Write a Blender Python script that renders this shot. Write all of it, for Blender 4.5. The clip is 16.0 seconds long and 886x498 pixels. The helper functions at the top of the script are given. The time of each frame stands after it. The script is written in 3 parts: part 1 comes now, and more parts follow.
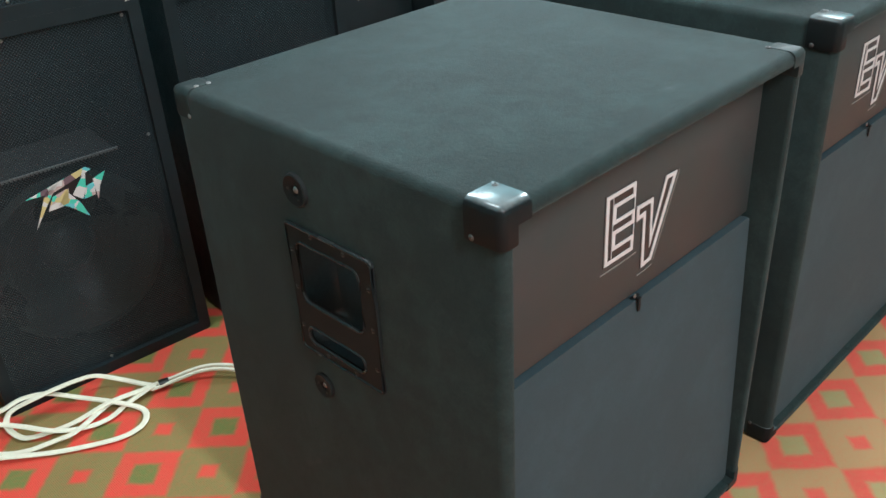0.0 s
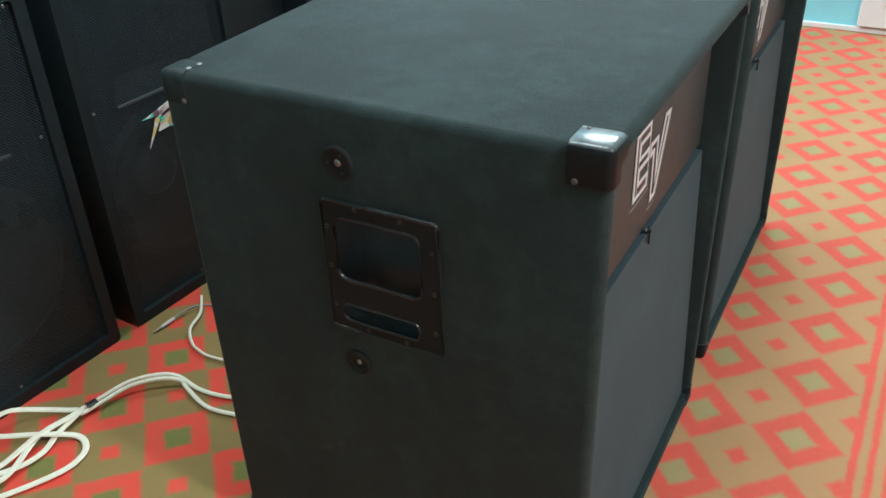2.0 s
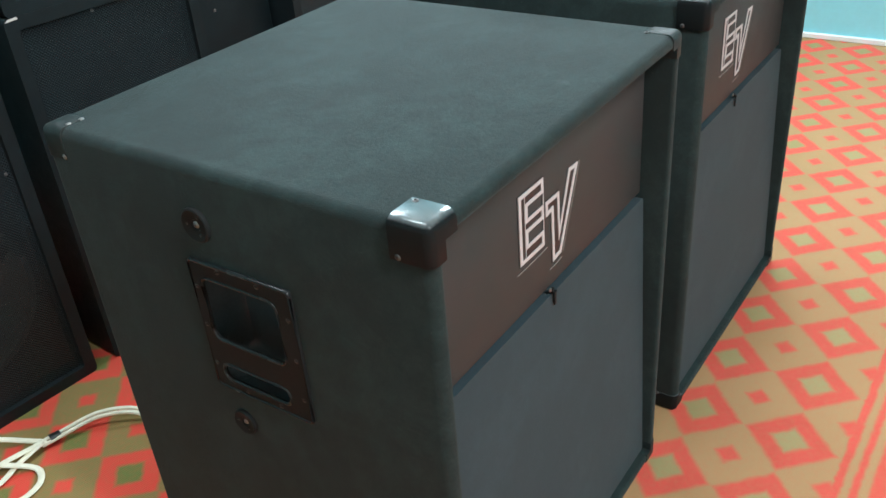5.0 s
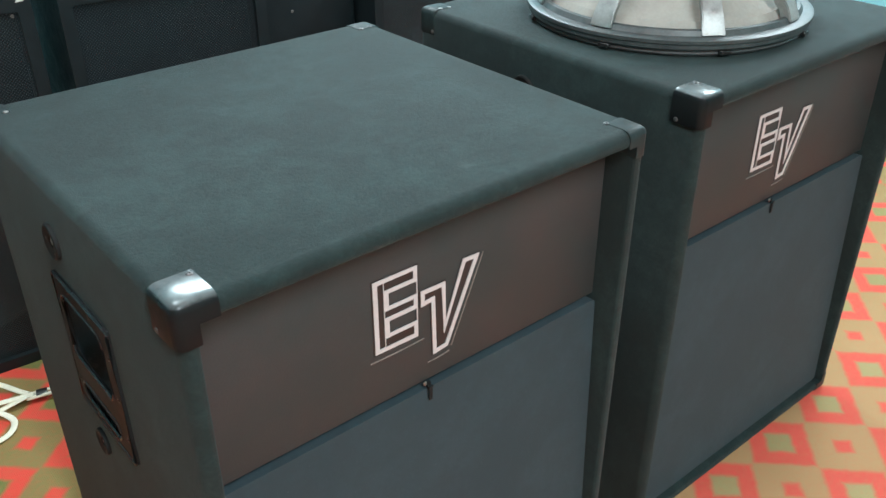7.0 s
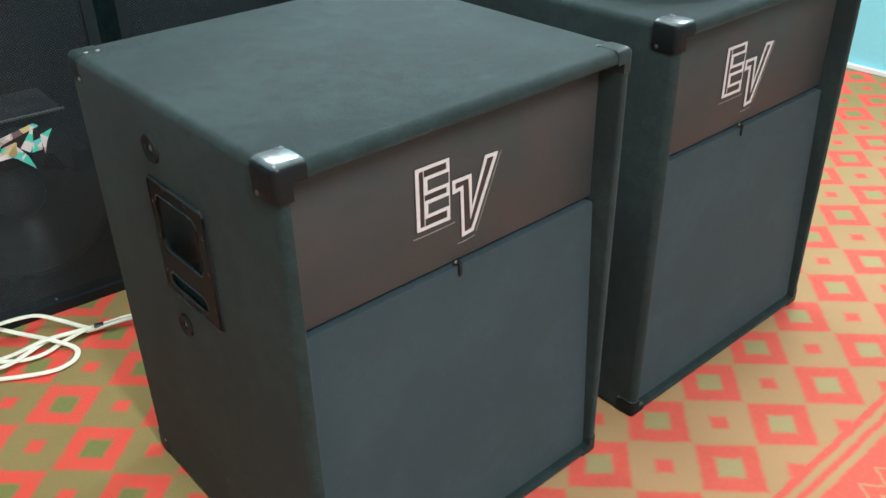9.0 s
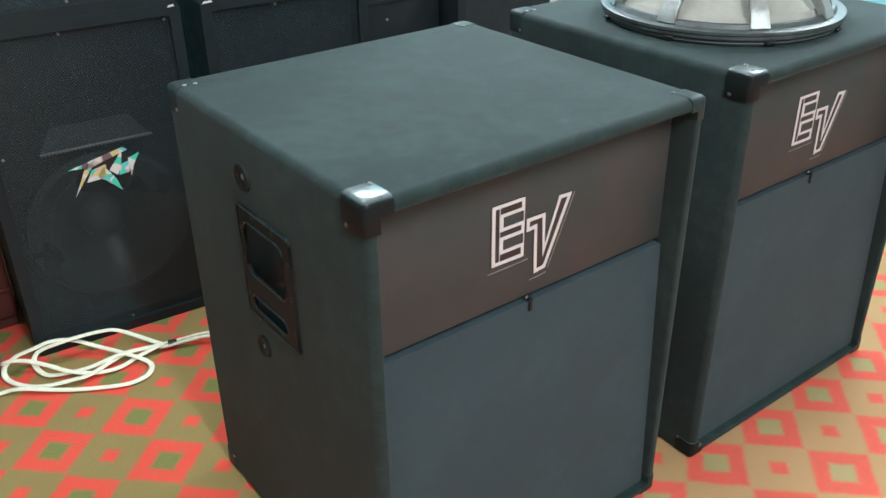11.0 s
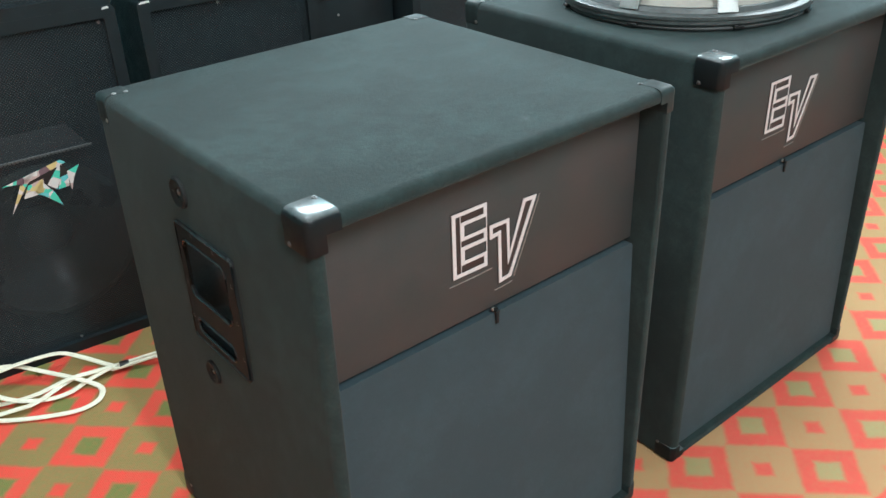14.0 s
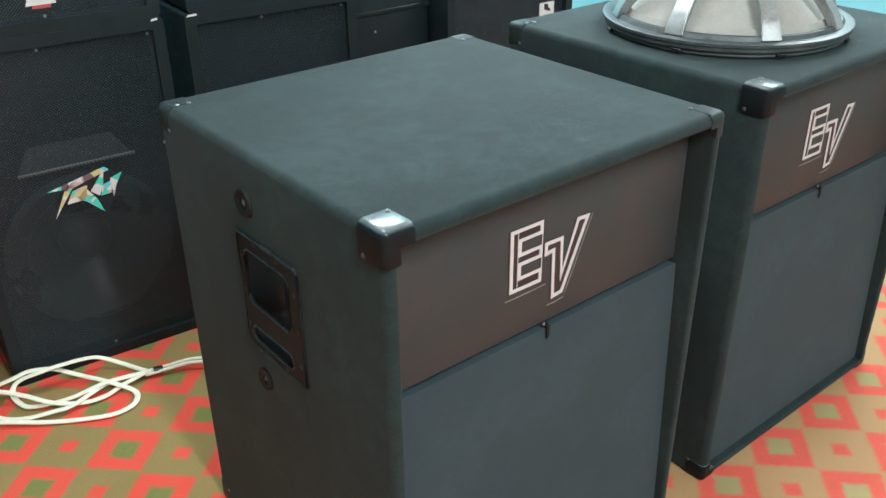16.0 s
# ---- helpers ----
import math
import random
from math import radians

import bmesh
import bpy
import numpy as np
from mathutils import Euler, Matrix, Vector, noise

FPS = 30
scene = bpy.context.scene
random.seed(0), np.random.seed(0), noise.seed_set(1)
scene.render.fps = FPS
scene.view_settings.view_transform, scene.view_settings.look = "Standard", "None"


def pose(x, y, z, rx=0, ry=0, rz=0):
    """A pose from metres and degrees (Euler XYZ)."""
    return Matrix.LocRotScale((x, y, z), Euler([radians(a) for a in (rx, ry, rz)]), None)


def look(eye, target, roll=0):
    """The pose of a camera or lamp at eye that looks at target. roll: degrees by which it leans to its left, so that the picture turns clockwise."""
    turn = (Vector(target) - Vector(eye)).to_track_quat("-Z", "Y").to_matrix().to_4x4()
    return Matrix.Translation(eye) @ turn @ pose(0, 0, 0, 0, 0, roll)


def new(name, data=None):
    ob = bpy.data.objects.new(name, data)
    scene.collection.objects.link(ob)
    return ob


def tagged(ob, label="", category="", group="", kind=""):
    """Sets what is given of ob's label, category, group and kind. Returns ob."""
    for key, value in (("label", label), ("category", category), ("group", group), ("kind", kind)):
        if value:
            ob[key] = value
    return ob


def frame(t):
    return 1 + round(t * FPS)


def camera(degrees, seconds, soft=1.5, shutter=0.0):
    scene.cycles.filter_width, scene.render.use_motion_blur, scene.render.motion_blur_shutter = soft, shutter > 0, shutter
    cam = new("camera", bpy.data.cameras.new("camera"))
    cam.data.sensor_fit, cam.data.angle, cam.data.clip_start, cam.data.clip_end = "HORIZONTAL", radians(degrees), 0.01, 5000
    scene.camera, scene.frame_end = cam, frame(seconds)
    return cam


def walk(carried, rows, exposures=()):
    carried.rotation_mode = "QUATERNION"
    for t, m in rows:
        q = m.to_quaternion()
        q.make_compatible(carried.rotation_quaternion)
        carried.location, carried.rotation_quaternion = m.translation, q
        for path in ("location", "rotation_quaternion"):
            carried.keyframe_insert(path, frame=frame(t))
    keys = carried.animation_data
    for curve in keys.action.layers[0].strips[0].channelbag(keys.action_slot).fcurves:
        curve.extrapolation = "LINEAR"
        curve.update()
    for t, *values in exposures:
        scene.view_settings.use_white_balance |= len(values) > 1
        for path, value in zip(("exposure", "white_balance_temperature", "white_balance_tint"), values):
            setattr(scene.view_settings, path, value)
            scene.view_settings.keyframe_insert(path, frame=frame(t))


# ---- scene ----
cam = camera(53.1, 16.0)
PATH = [
    (0, (0.006, 0.013, 1.214), (1.197, 1.272, 0.216), -3.5),
    (0.5, (-0.004, 0.129, 1.212), (1.259, 1.292, 0.186), -4.1),
    (1, (-0.068, 0.199, 1.21), (1.314, 1.193, 0.158), -2.0),
    (1.5, (-0.165, 0.251, 1.207), (1.273, 1.133, 0.132), -2.9),
    (2, (-0.213, 0.269, 1.209), (1.26, 1.115, 0.154), -2.5),
    (2.5, (-0.199, 0.274, 1.211), (1.294, 1.085, 0.156), -2.7),
    (3, (-0.196, 0.274, 1.209), (1.295, 1.081, 0.148), -3.2),
    (3.5, (-0.172, 0.233, 1.215), (1.312, 1.043, 0.148), -3.0),
    (4, (-0.123, 0.159, 1.227), (1.315, 1.071, 0.178), -3.3),
    (4.5, (-0.07, 0.09, 1.227), (1.318, 1.088, 0.19), -4.7),
    (5, (-0.005, 0.078, 1.229), (1.367, 1.103, 0.196), -5.2),
    (5.2, (0.034, 0.075, 1.233), (1.395, 1.106, 0.191), -4.7),
    (7.3, (0.347, -0.133, 1.251), (1.434, 1.205, 0.238), -0.0),
    (7.5, (0.321, -0.141, 1.252), (1.423, 1.187, 0.241), 0.1),
    (8, (0.188, -0.181, 1.248), (1.305, 1.134, 0.237), -0.6),
    (8.2, (0.134, -0.203, 1.244), (1.266, 1.095, 0.227), -0.9),
    (10.3, (0.111, -0.356, 1.278), (1.183, 1.015, 0.293), -2.0),
    (10.5, (0.105, -0.342, 1.288), (1.177, 1.041, 0.319), -1.7),
    (11, (0.071, -0.296, 1.277), (1.119, 1.111, 0.317), -0.9),
    (11.5, (0.033, -0.254, 1.243), (1.075, 1.134, 0.25), -1.3),
    (12, (0.021, -0.252, 1.233), (1.092, 1.104, 0.226), -2.1),
    (12.5, (0.057, -0.246, 1.237), (1.152, 1.099, 0.241), -1.8),
    (13, (0.11, -0.231, 1.246), (1.22, 1.113, 0.265), -1.5),
    (13.5, (0.134, -0.222, 1.249), (1.234, 1.134, 0.274), -1.6),
    (14, (0.144, -0.23, 1.253), (1.239, 1.13, 0.277), -2.2),
    (14.5, (0.107, -0.212, 1.258), (1.187, 1.161, 0.284), -1.5),
    (15, (0.037, -0.189, 1.25), (1.097, 1.196, 0.271), 1.2),
    (15.5, (0.021, -0.193, 1.256), (1.086, 1.194, 0.287), 0.6),
    (16, (0.065, -0.203, 1.27), (1.171, 1.17, 0.324), -0.7),
]
EXPOSURES = [(0.0, 0.0), (1.5, -0.12), (4.0, -0.12), (5.2, 0.0), (7.3, 0.04), (8.1, 0.10), (10.4, 0.14), (16.0, 0.16)]
walk(cam, [(t, look(eye, target, roll)) for t, eye, target, roll in PATH], EXPOSURES)

# ---- world and light ----
world = bpy.data.worlds.new("world")
scene.world = world
world.use_nodes = True
world.node_tree.nodes["Background"].inputs[0].default_value = (0.75, 0.9, 1.0, 1)
world.node_tree.nodes["Background"].inputs[1].default_value = 0.05


def area_lamp(name, place, length, width, watts, turn, colour=(0.90, 1.0, 1.06)):
    data = bpy.data.lights.new(name, "AREA")
    data.shape, data.size, data.size_y, data.energy, data.color = "RECTANGLE", length, width, watts, colour
    ob = new(name, data)
    ob.matrix_world = pose(*place, *turn)
    return ob


area_lamp("wall_tube_light", (1.9, 2.66, 2.2), 1.3, 0.36, 48, (-62, 0, 0))
area_lamp("wall_tube_light", (3.58, 1.3, 2.3), 0.36, 1.3, 53, (0, 62, 0))
# two unseen fill lamps, added to brighten the fronts and the left floor
area_lamp("ceiling_fill_light", (0.40, -1.4, 2.74), 1.2, 0.3, 92, (0, 0, 90))
area_lamp("ceiling_fill_light", (0.60, 1.34, 2.74), 1.2, 0.3, 27, (0, 0, 90))


# ---- materials ----
class Nodes:
    """Short words for building one node material."""

    def __init__(self, name):
        self.mat = bpy.data.materials.new(name)
        self.mat.use_nodes = True
        self.tree = self.mat.node_tree
        self.bsdf = self.tree.nodes["Principled BSDF"]
        self.out = self.tree.nodes["Material Output"]

    def put(self, socket, value):
        if isinstance(value, bpy.types.NodeSocket):
            self.tree.links.new(value, socket)
        elif isinstance(value, tuple) and len(value) == 3 and socket.type == "RGBA":
            socket.default_value = (*value, 1)
        else:
            socket.default_value = value

    def node(self, kind, *values, **settings):
        n = self.tree.nodes.new(kind)
        for key, value in settings.items():
            setattr(n, key, value)
        for i, value in enumerate(values):
            if value is not None:
                self.put(n.inputs[i], value)
        return n

    def math(self, op, a, b=0.0, c=0.0):
        return self.node("ShaderNodeMath", a, b, c, operation=op).outputs[0]

    def coords(self, which="Object"):
        return self.node("ShaderNodeTexCoord").outputs[which]

    def noise(self, scale, detail=4.0, rough=0.6, vec=None):
        n = self.node("ShaderNodeTexNoise")
        self.put(n.inputs["Vector"], vec if vec is not None else self.coords())
        n.inputs["Scale"].default_value, n.inputs["Detail"].default_value, n.inputs["Roughness"].default_value = scale, detail, rough
        return n.outputs["Fac"]

    def ramp(self, value, lo, hi, a=0.0, b=1.0):
        return self.node("ShaderNodeMapRange", value, lo, hi, a, b).outputs[0]

    def mix(self, fac, a, b):
        n = self.tree.nodes.new("ShaderNodeMix")
        n.data_type = "RGBA"
        self.put(n.inputs[0], fac), self.put(n.inputs[6], a), self.put(n.inputs[7], b)
        return n.outputs[2]

    def bump(self, height, strength, distance):
        n = self.node("ShaderNodeBump")
        n.inputs["Strength"].default_value, n.inputs["Distance"].default_value = strength, distance
        self.put(n.inputs["Height"], height)
        self.put(self.bsdf.inputs["Normal"], n.outputs[0])

    def set(self, **values):
        for key, value in values.items():
            self.put(self.bsdf.inputs[key.replace("_", " ")], value)
        return self.mat


def plain(name, colour, rough=0.5, metal=0.0, vary=0.25, scale=18.0, bump=0.0, grain=260.0, gloss=0.5):
    """A surface with two scales of variation: broad wear and fine grain."""
    n = Nodes(name)
    broad, fine = n.noise(scale, 3), n.noise(grain, 2)
    fac = n.math("ADD", n.math("MULTIPLY", broad, 0.7), n.math("MULTIPLY", fine, 0.3))
    dark, light = (tuple(c * (1 - vary) for c in colour), tuple(min(1, c * (1 + vary)) for c in colour))
    n.put(n.bsdf.inputs["Base Color"], n.mix(n.ramp(fac, 0.3, 0.7), dark, light))
    n.put(n.bsdf.inputs["Roughness"], n.ramp(broad, 0.3, 0.7, max(0.02, rough - 0.08), min(1, rough + 0.08)))
    if bump:
        n.bump(fine, bump, 0.001)
    return n.set(Metallic=metal, Specular_IOR_Level=gloss)


def felt(name, colour, sheen=0.25, mottle=1.0):
    """Needle-felt cabinet covering: short fibres, pale rubbed patches, lint."""
    n = Nodes(name)
    broad, patch, tuft, fibre = n.noise(6, 4), n.noise(26, 5, 0.75), n.noise(210, 4, 0.75), n.noise(900, 3, 0.7)
    lint = n.math("GREATER_THAN", n.noise(310, 1), 0.765)
    scuff = n.ramp(n.math("MULTIPLY", n.noise(11, 5, 0.7), n.noise(3.1, 2)), 0.40, 0.50)
    worn = n.ramp(n.math("MULTIPLY", broad, patch), 0.20, 0.36)
    low, high = tuple(c * (1 - 0.2 * mottle) for c in colour), tuple(c * (1 + 0.5 * mottle) for c in colour)
    base = n.mix(worn, low, high)
    base = n.mix(n.ramp(tuft, 0.3, 0.7, 0.0, 0.5 * mottle), base, tuple(c * 0.5 for c in colour))
    base = n.mix(n.math("MULTIPLY", fibre, 0.25), base, tuple(c * 0.55 for c in colour))
    base = n.mix(n.math("MULTIPLY", lint, 0.2), base, (0.2, 0.22, 0.22))
    base = n.mix(n.math("MULTIPLY", scuff, 0.35 * mottle), base, (0.12, 0.14, 0.14))
    n.put(n.bsdf.inputs["Base Color"], base)
    n.bump(n.math("ADD", n.math("MULTIPLY", tuft, 0.7), n.math("MULTIPLY", fibre, 0.3)), 0.45 * mottle, 0.003)
    return n.set(Roughness=0.85, Sheen_Weight=sheen, Sheen_Roughness=0.5, Sheen_Tint=(0.85, 0.98, 1.0), Specular_IOR_Level=0.3)


FELT = felt("black_felt", (0.0158, 0.0308, 0.0300), 0.07)
GRILLE_CLOTH = felt("grey_grille_cloth", (0.035, 0.059, 0.070), 0.06, 0.28)


def painted_board():
    """Thin dark paint on board: broad browner patches, brush grain, a few pale scratches."""
    n = Nodes("brown_black_board")
    stretch = n.node("ShaderNodeMapping")
    n.put(stretch.inputs["Vector"], n.coords())
    stretch.inputs["Rotation"].default_value = (0, radians(24), 0)
    stretch.inputs["Scale"].default_value = (9, 60, 260)
    patch, grain = n.noise(5, 4), n.noise(420, 2)
    base = n.mix(n.ramp(patch, 0.38, 0.62), (0.042, 0.053, 0.053), (0.066, 0.059, 0.057))
    base = n.mix(n.math("MULTIPLY", grain, 0.35), base, (0.026, 0.028, 0.028))
    scratch = n.math("MULTIPLY", n.ramp(n.noise(1, 2, 0.5, stretch.outputs[0]), 0.70, 0.76), n.ramp(n.noise(8, 2), 0.50, 0.62))
    base = n.mix(n.math("MULTIPLY", scratch, 0.4), base, (0.13, 0.125, 0.12))
    n.put(n.bsdf.inputs["Base Color"], base)
    n.put(n.bsdf.inputs["Roughness"], n.ramp(patch, 0.3, 0.7, 0.44, 0.58))
    n.bump(grain, 0.25, 0.001)
    return n.set(Specular_IOR_Level=0.22)


PAINTED_BOARD = painted_board()
BLACK_PLASTIC = plain("black_plastic", (0.0185, 0.0205, 0.0205), 0.5, vary=0.25, bump=0.08, gloss=0.07)
EDGE_PLASTIC = plain("rubbed_plastic_edge", (0.015, 0.019, 0.020), 0.24, vary=0.2, gloss=0.28)
DISH_PLASTIC = plain("smooth_dish_plastic", (0.050, 0.068, 0.076), 0.22, vary=0.2, gloss=0.3)
CORNER_DULL = plain("worn_corner_coating", (0.021, 0.032, 0.032), 0.5, vary=0.3, scale=90, gloss=0.2)
SCREW_METAL = plain("screw_steel", (0.28, 0.28, 0.27), 0.35, metal=0.9, vary=0.4, scale=200)
DULL_SCREW = plain("dull_screw", (0.11, 0.11, 0.11), 0.4, metal=0.7, vary=0.4, scale=200)
BLACK_SCREW = plain("blackened_screw", (0.05, 0.05, 0.05), 0.3, metal=0.8, vary=0.4, scale=200)
SILVER_TRIM = plain("silver_trim", (0.60, 0.57, 0.57), 0.5, metal=0.0, vary=0.08, scale=120)
EMBLEM_BACK = plain("emblem_shadow_black", (0.022, 0.020, 0.020), 0.5)
GLUE = plain("old_glue", (0.20, 0.17, 0.15), 0.35, vary=0.4, scale=120)
CAST_METAL = plain("cast_aluminium", (0.36, 0.38, 0.375), 0.36, metal=0.85, vary=0.25, scale=40, bump=0.15)
DARK_CAST = plain("dark_flange", (0.08, 0.09, 0.09), 0.42, metal=0.4, vary=0.4, scale=50, bump=0.1)
PAPER_CONE = plain("pale_paper_cone", (0.34, 0.325, 0.29), 0.8, vary=0.15, scale=22, bump=0.4, grain=160)
GASKET = plain("rubber_gasket", (0.05, 0.052, 0.052), 0.55)
SPEAKER_BLACK = plain("black_speaker_coat", (0.010, 0.0175, 0.0205), 0.55, gloss=0.3, vary=0.3, scale=30, bump=0.5, grain=700)
CONE_BLACK = plain("black_paper_cone", (0.034, 0.046, 0.046), 0.3, vary=0.06, scale=5)
HORN_GREY = plain("horn_moulding", (0.085, 0.10, 0.105), 0.45, vary=0.2)
HORN_DARK = plain("horn_tray", (0.020, 0.027, 0.031), 0.5, vary=0.2)
DUST_GREY = plain("dust_cap_paper", (0.06, 0.078, 0.078), 0.35, vary=0.15)
WHITE_CABLE = plain("cream_pvc_cable", (0.84, 0.82, 0.66), 0.5, vary=0.1, scale=60)
GREY_CABLE = plain("grey_audio_lead", (0.33, 0.28, 0.26), 0.45, vary=0.15, scale=60)
BLACK_TAPE = plain("black_tape", (0.015, 0.015, 0.014), 0.4)
BRASS = plain("plug_brass", (0.55, 0.50, 0.40), 0.3, metal=0.9)
MAROON = plain("maroon_cloth", (0.085, 0.018, 0.013), 0.8, vary=0.45, scale=6, bump=0.4)
WALL_BLUE = plain("sky_blue_wall_paint", (0.27, 0.70, 0.79), 0.55, vary=0.06, scale=3, bump=0.25, grain=60)
WHITE_PAINT = plain("white_gloss_paint", (0.80, 0.82, 0.82), 0.35, vary=0.05, scale=5)
WALL_PALE = plain("pale_green_bounce_wall", (0.60, 0.71, 0.67), 0.6, vary=0.06, scale=3, bump=0.25, grain=60)
CEILING_WHITE = plain("ceiling_distemper", (0.74, 0.76, 0.75), 0.8, vary=0.05, scale=2)
STICKER_WHITE = plain("white_sticker", (0.75, 0.74, 0.72), 0.4, vary=0.06)
STICKER_RED = plain("red_sticker", (0.55, 0.09, 0.09), 0.4, vary=0.1)


def grille_metal():
    """Black perforated steel: round holes in a staggered grid, open to what lies behind."""
    n = Nodes("perforated_black_steel")
    xyz = n.node("ShaderNodeSeparateXYZ", n.coords())
    u = n.math("MULTIPLY", xyz.outputs[0], 2 * math.pi / 0.0070)
    v = n.math("MULTIPLY", xyz.outputs[2], 2 * math.pi / 0.0070)
    wave = n.math("MULTIPLY", n.math("COSINE", u), n.math("COSINE", v))
    hole = n.ramp(wave, -0.16, 0.12)
    broad = n.noise(12, 3)
    n.put(n.bsdf.inputs["Base Color"], n.mix(broad, (0.027, 0.041, 0.048), (0.048, 0.071, 0.083)))
    n.set(Roughness=0.42, Metallic=0.25)
    n.bump(n.ramp(wave, -0.2, 0.3, 1.0, 0.0), 0.3, 0.001)
    clear = n.node("ShaderNodeBsdfTransparent")
    mixer = n.node("ShaderNodeMixShader", hole, n.bsdf.outputs[0], clear.outputs[0])
    n.tree.links.new(mixer.outputs[0], n.out.inputs[0])
    return n.mat


GRILLE = grille_metal()


def bright_top_corner():
    """Glossy black coating; the light reflected on its upward faces is painted in as mottled grey."""
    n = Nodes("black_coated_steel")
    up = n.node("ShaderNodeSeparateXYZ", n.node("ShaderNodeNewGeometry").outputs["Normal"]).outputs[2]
    top_shine = n.math("MULTIPLY", n.ramp(up, 0.55, 0.95), n.ramp(n.noise(45, 5, 0.7), 0.35, 0.6, 0.45, 1.0))
    n.put(n.bsdf.inputs["Base Color"], n.mix(top_shine, (0.008, 0.011, 0.012), (0.22, 0.255, 0.26)))
    n.put(n.bsdf.inputs["Metallic"], n.math("MULTIPLY", top_shine, 0.55))
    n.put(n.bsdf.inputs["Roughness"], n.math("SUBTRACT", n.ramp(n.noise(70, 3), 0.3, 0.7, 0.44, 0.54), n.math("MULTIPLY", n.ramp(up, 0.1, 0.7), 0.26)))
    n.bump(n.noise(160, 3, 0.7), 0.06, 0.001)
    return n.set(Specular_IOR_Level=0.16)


CORNER_METAL = bright_top_corner()


def rainbow_foil():
    """Holographic foil: facets of mint, rose, gold and plum."""
    n = Nodes("holographic_foil")
    cell = n.node("ShaderNodeTexVoronoi")
    n.put(cell.inputs["Vector"], n.coords())
    cell.inputs["Scale"].default_value = 52
    ramp = n.node("ShaderNodeValToRGB", n.node("ShaderNodeSeparateColor", cell.outputs["Color"]).outputs[0])
    ramp.color_ramp.interpolation = "CONSTANT"
    stops = ((0.0, (0.12, 0.82, 0.62)), (0.22, (0.72, 0.56, 0.54)), (0.36, (0.92, 0.90, 0.88)), (0.60, (0.26, 0.17, 0.20)), (0.72, (0.86, 0.72, 0.34)), (0.80, (0.20, 0.76, 0.80)))
    while len(ramp.color_ramp.elements) < len(stops):
        ramp.color_ramp.elements.new(0.5)
    for element, (at, colour) in zip(ramp.color_ramp.elements, stops):
        element.position, element.color = at, (*colour, 1)
    return n.set(Base_Color=ramp.outputs[0], Metallic=0.2, Roughness=0.25)


FOIL = rainbow_foil()


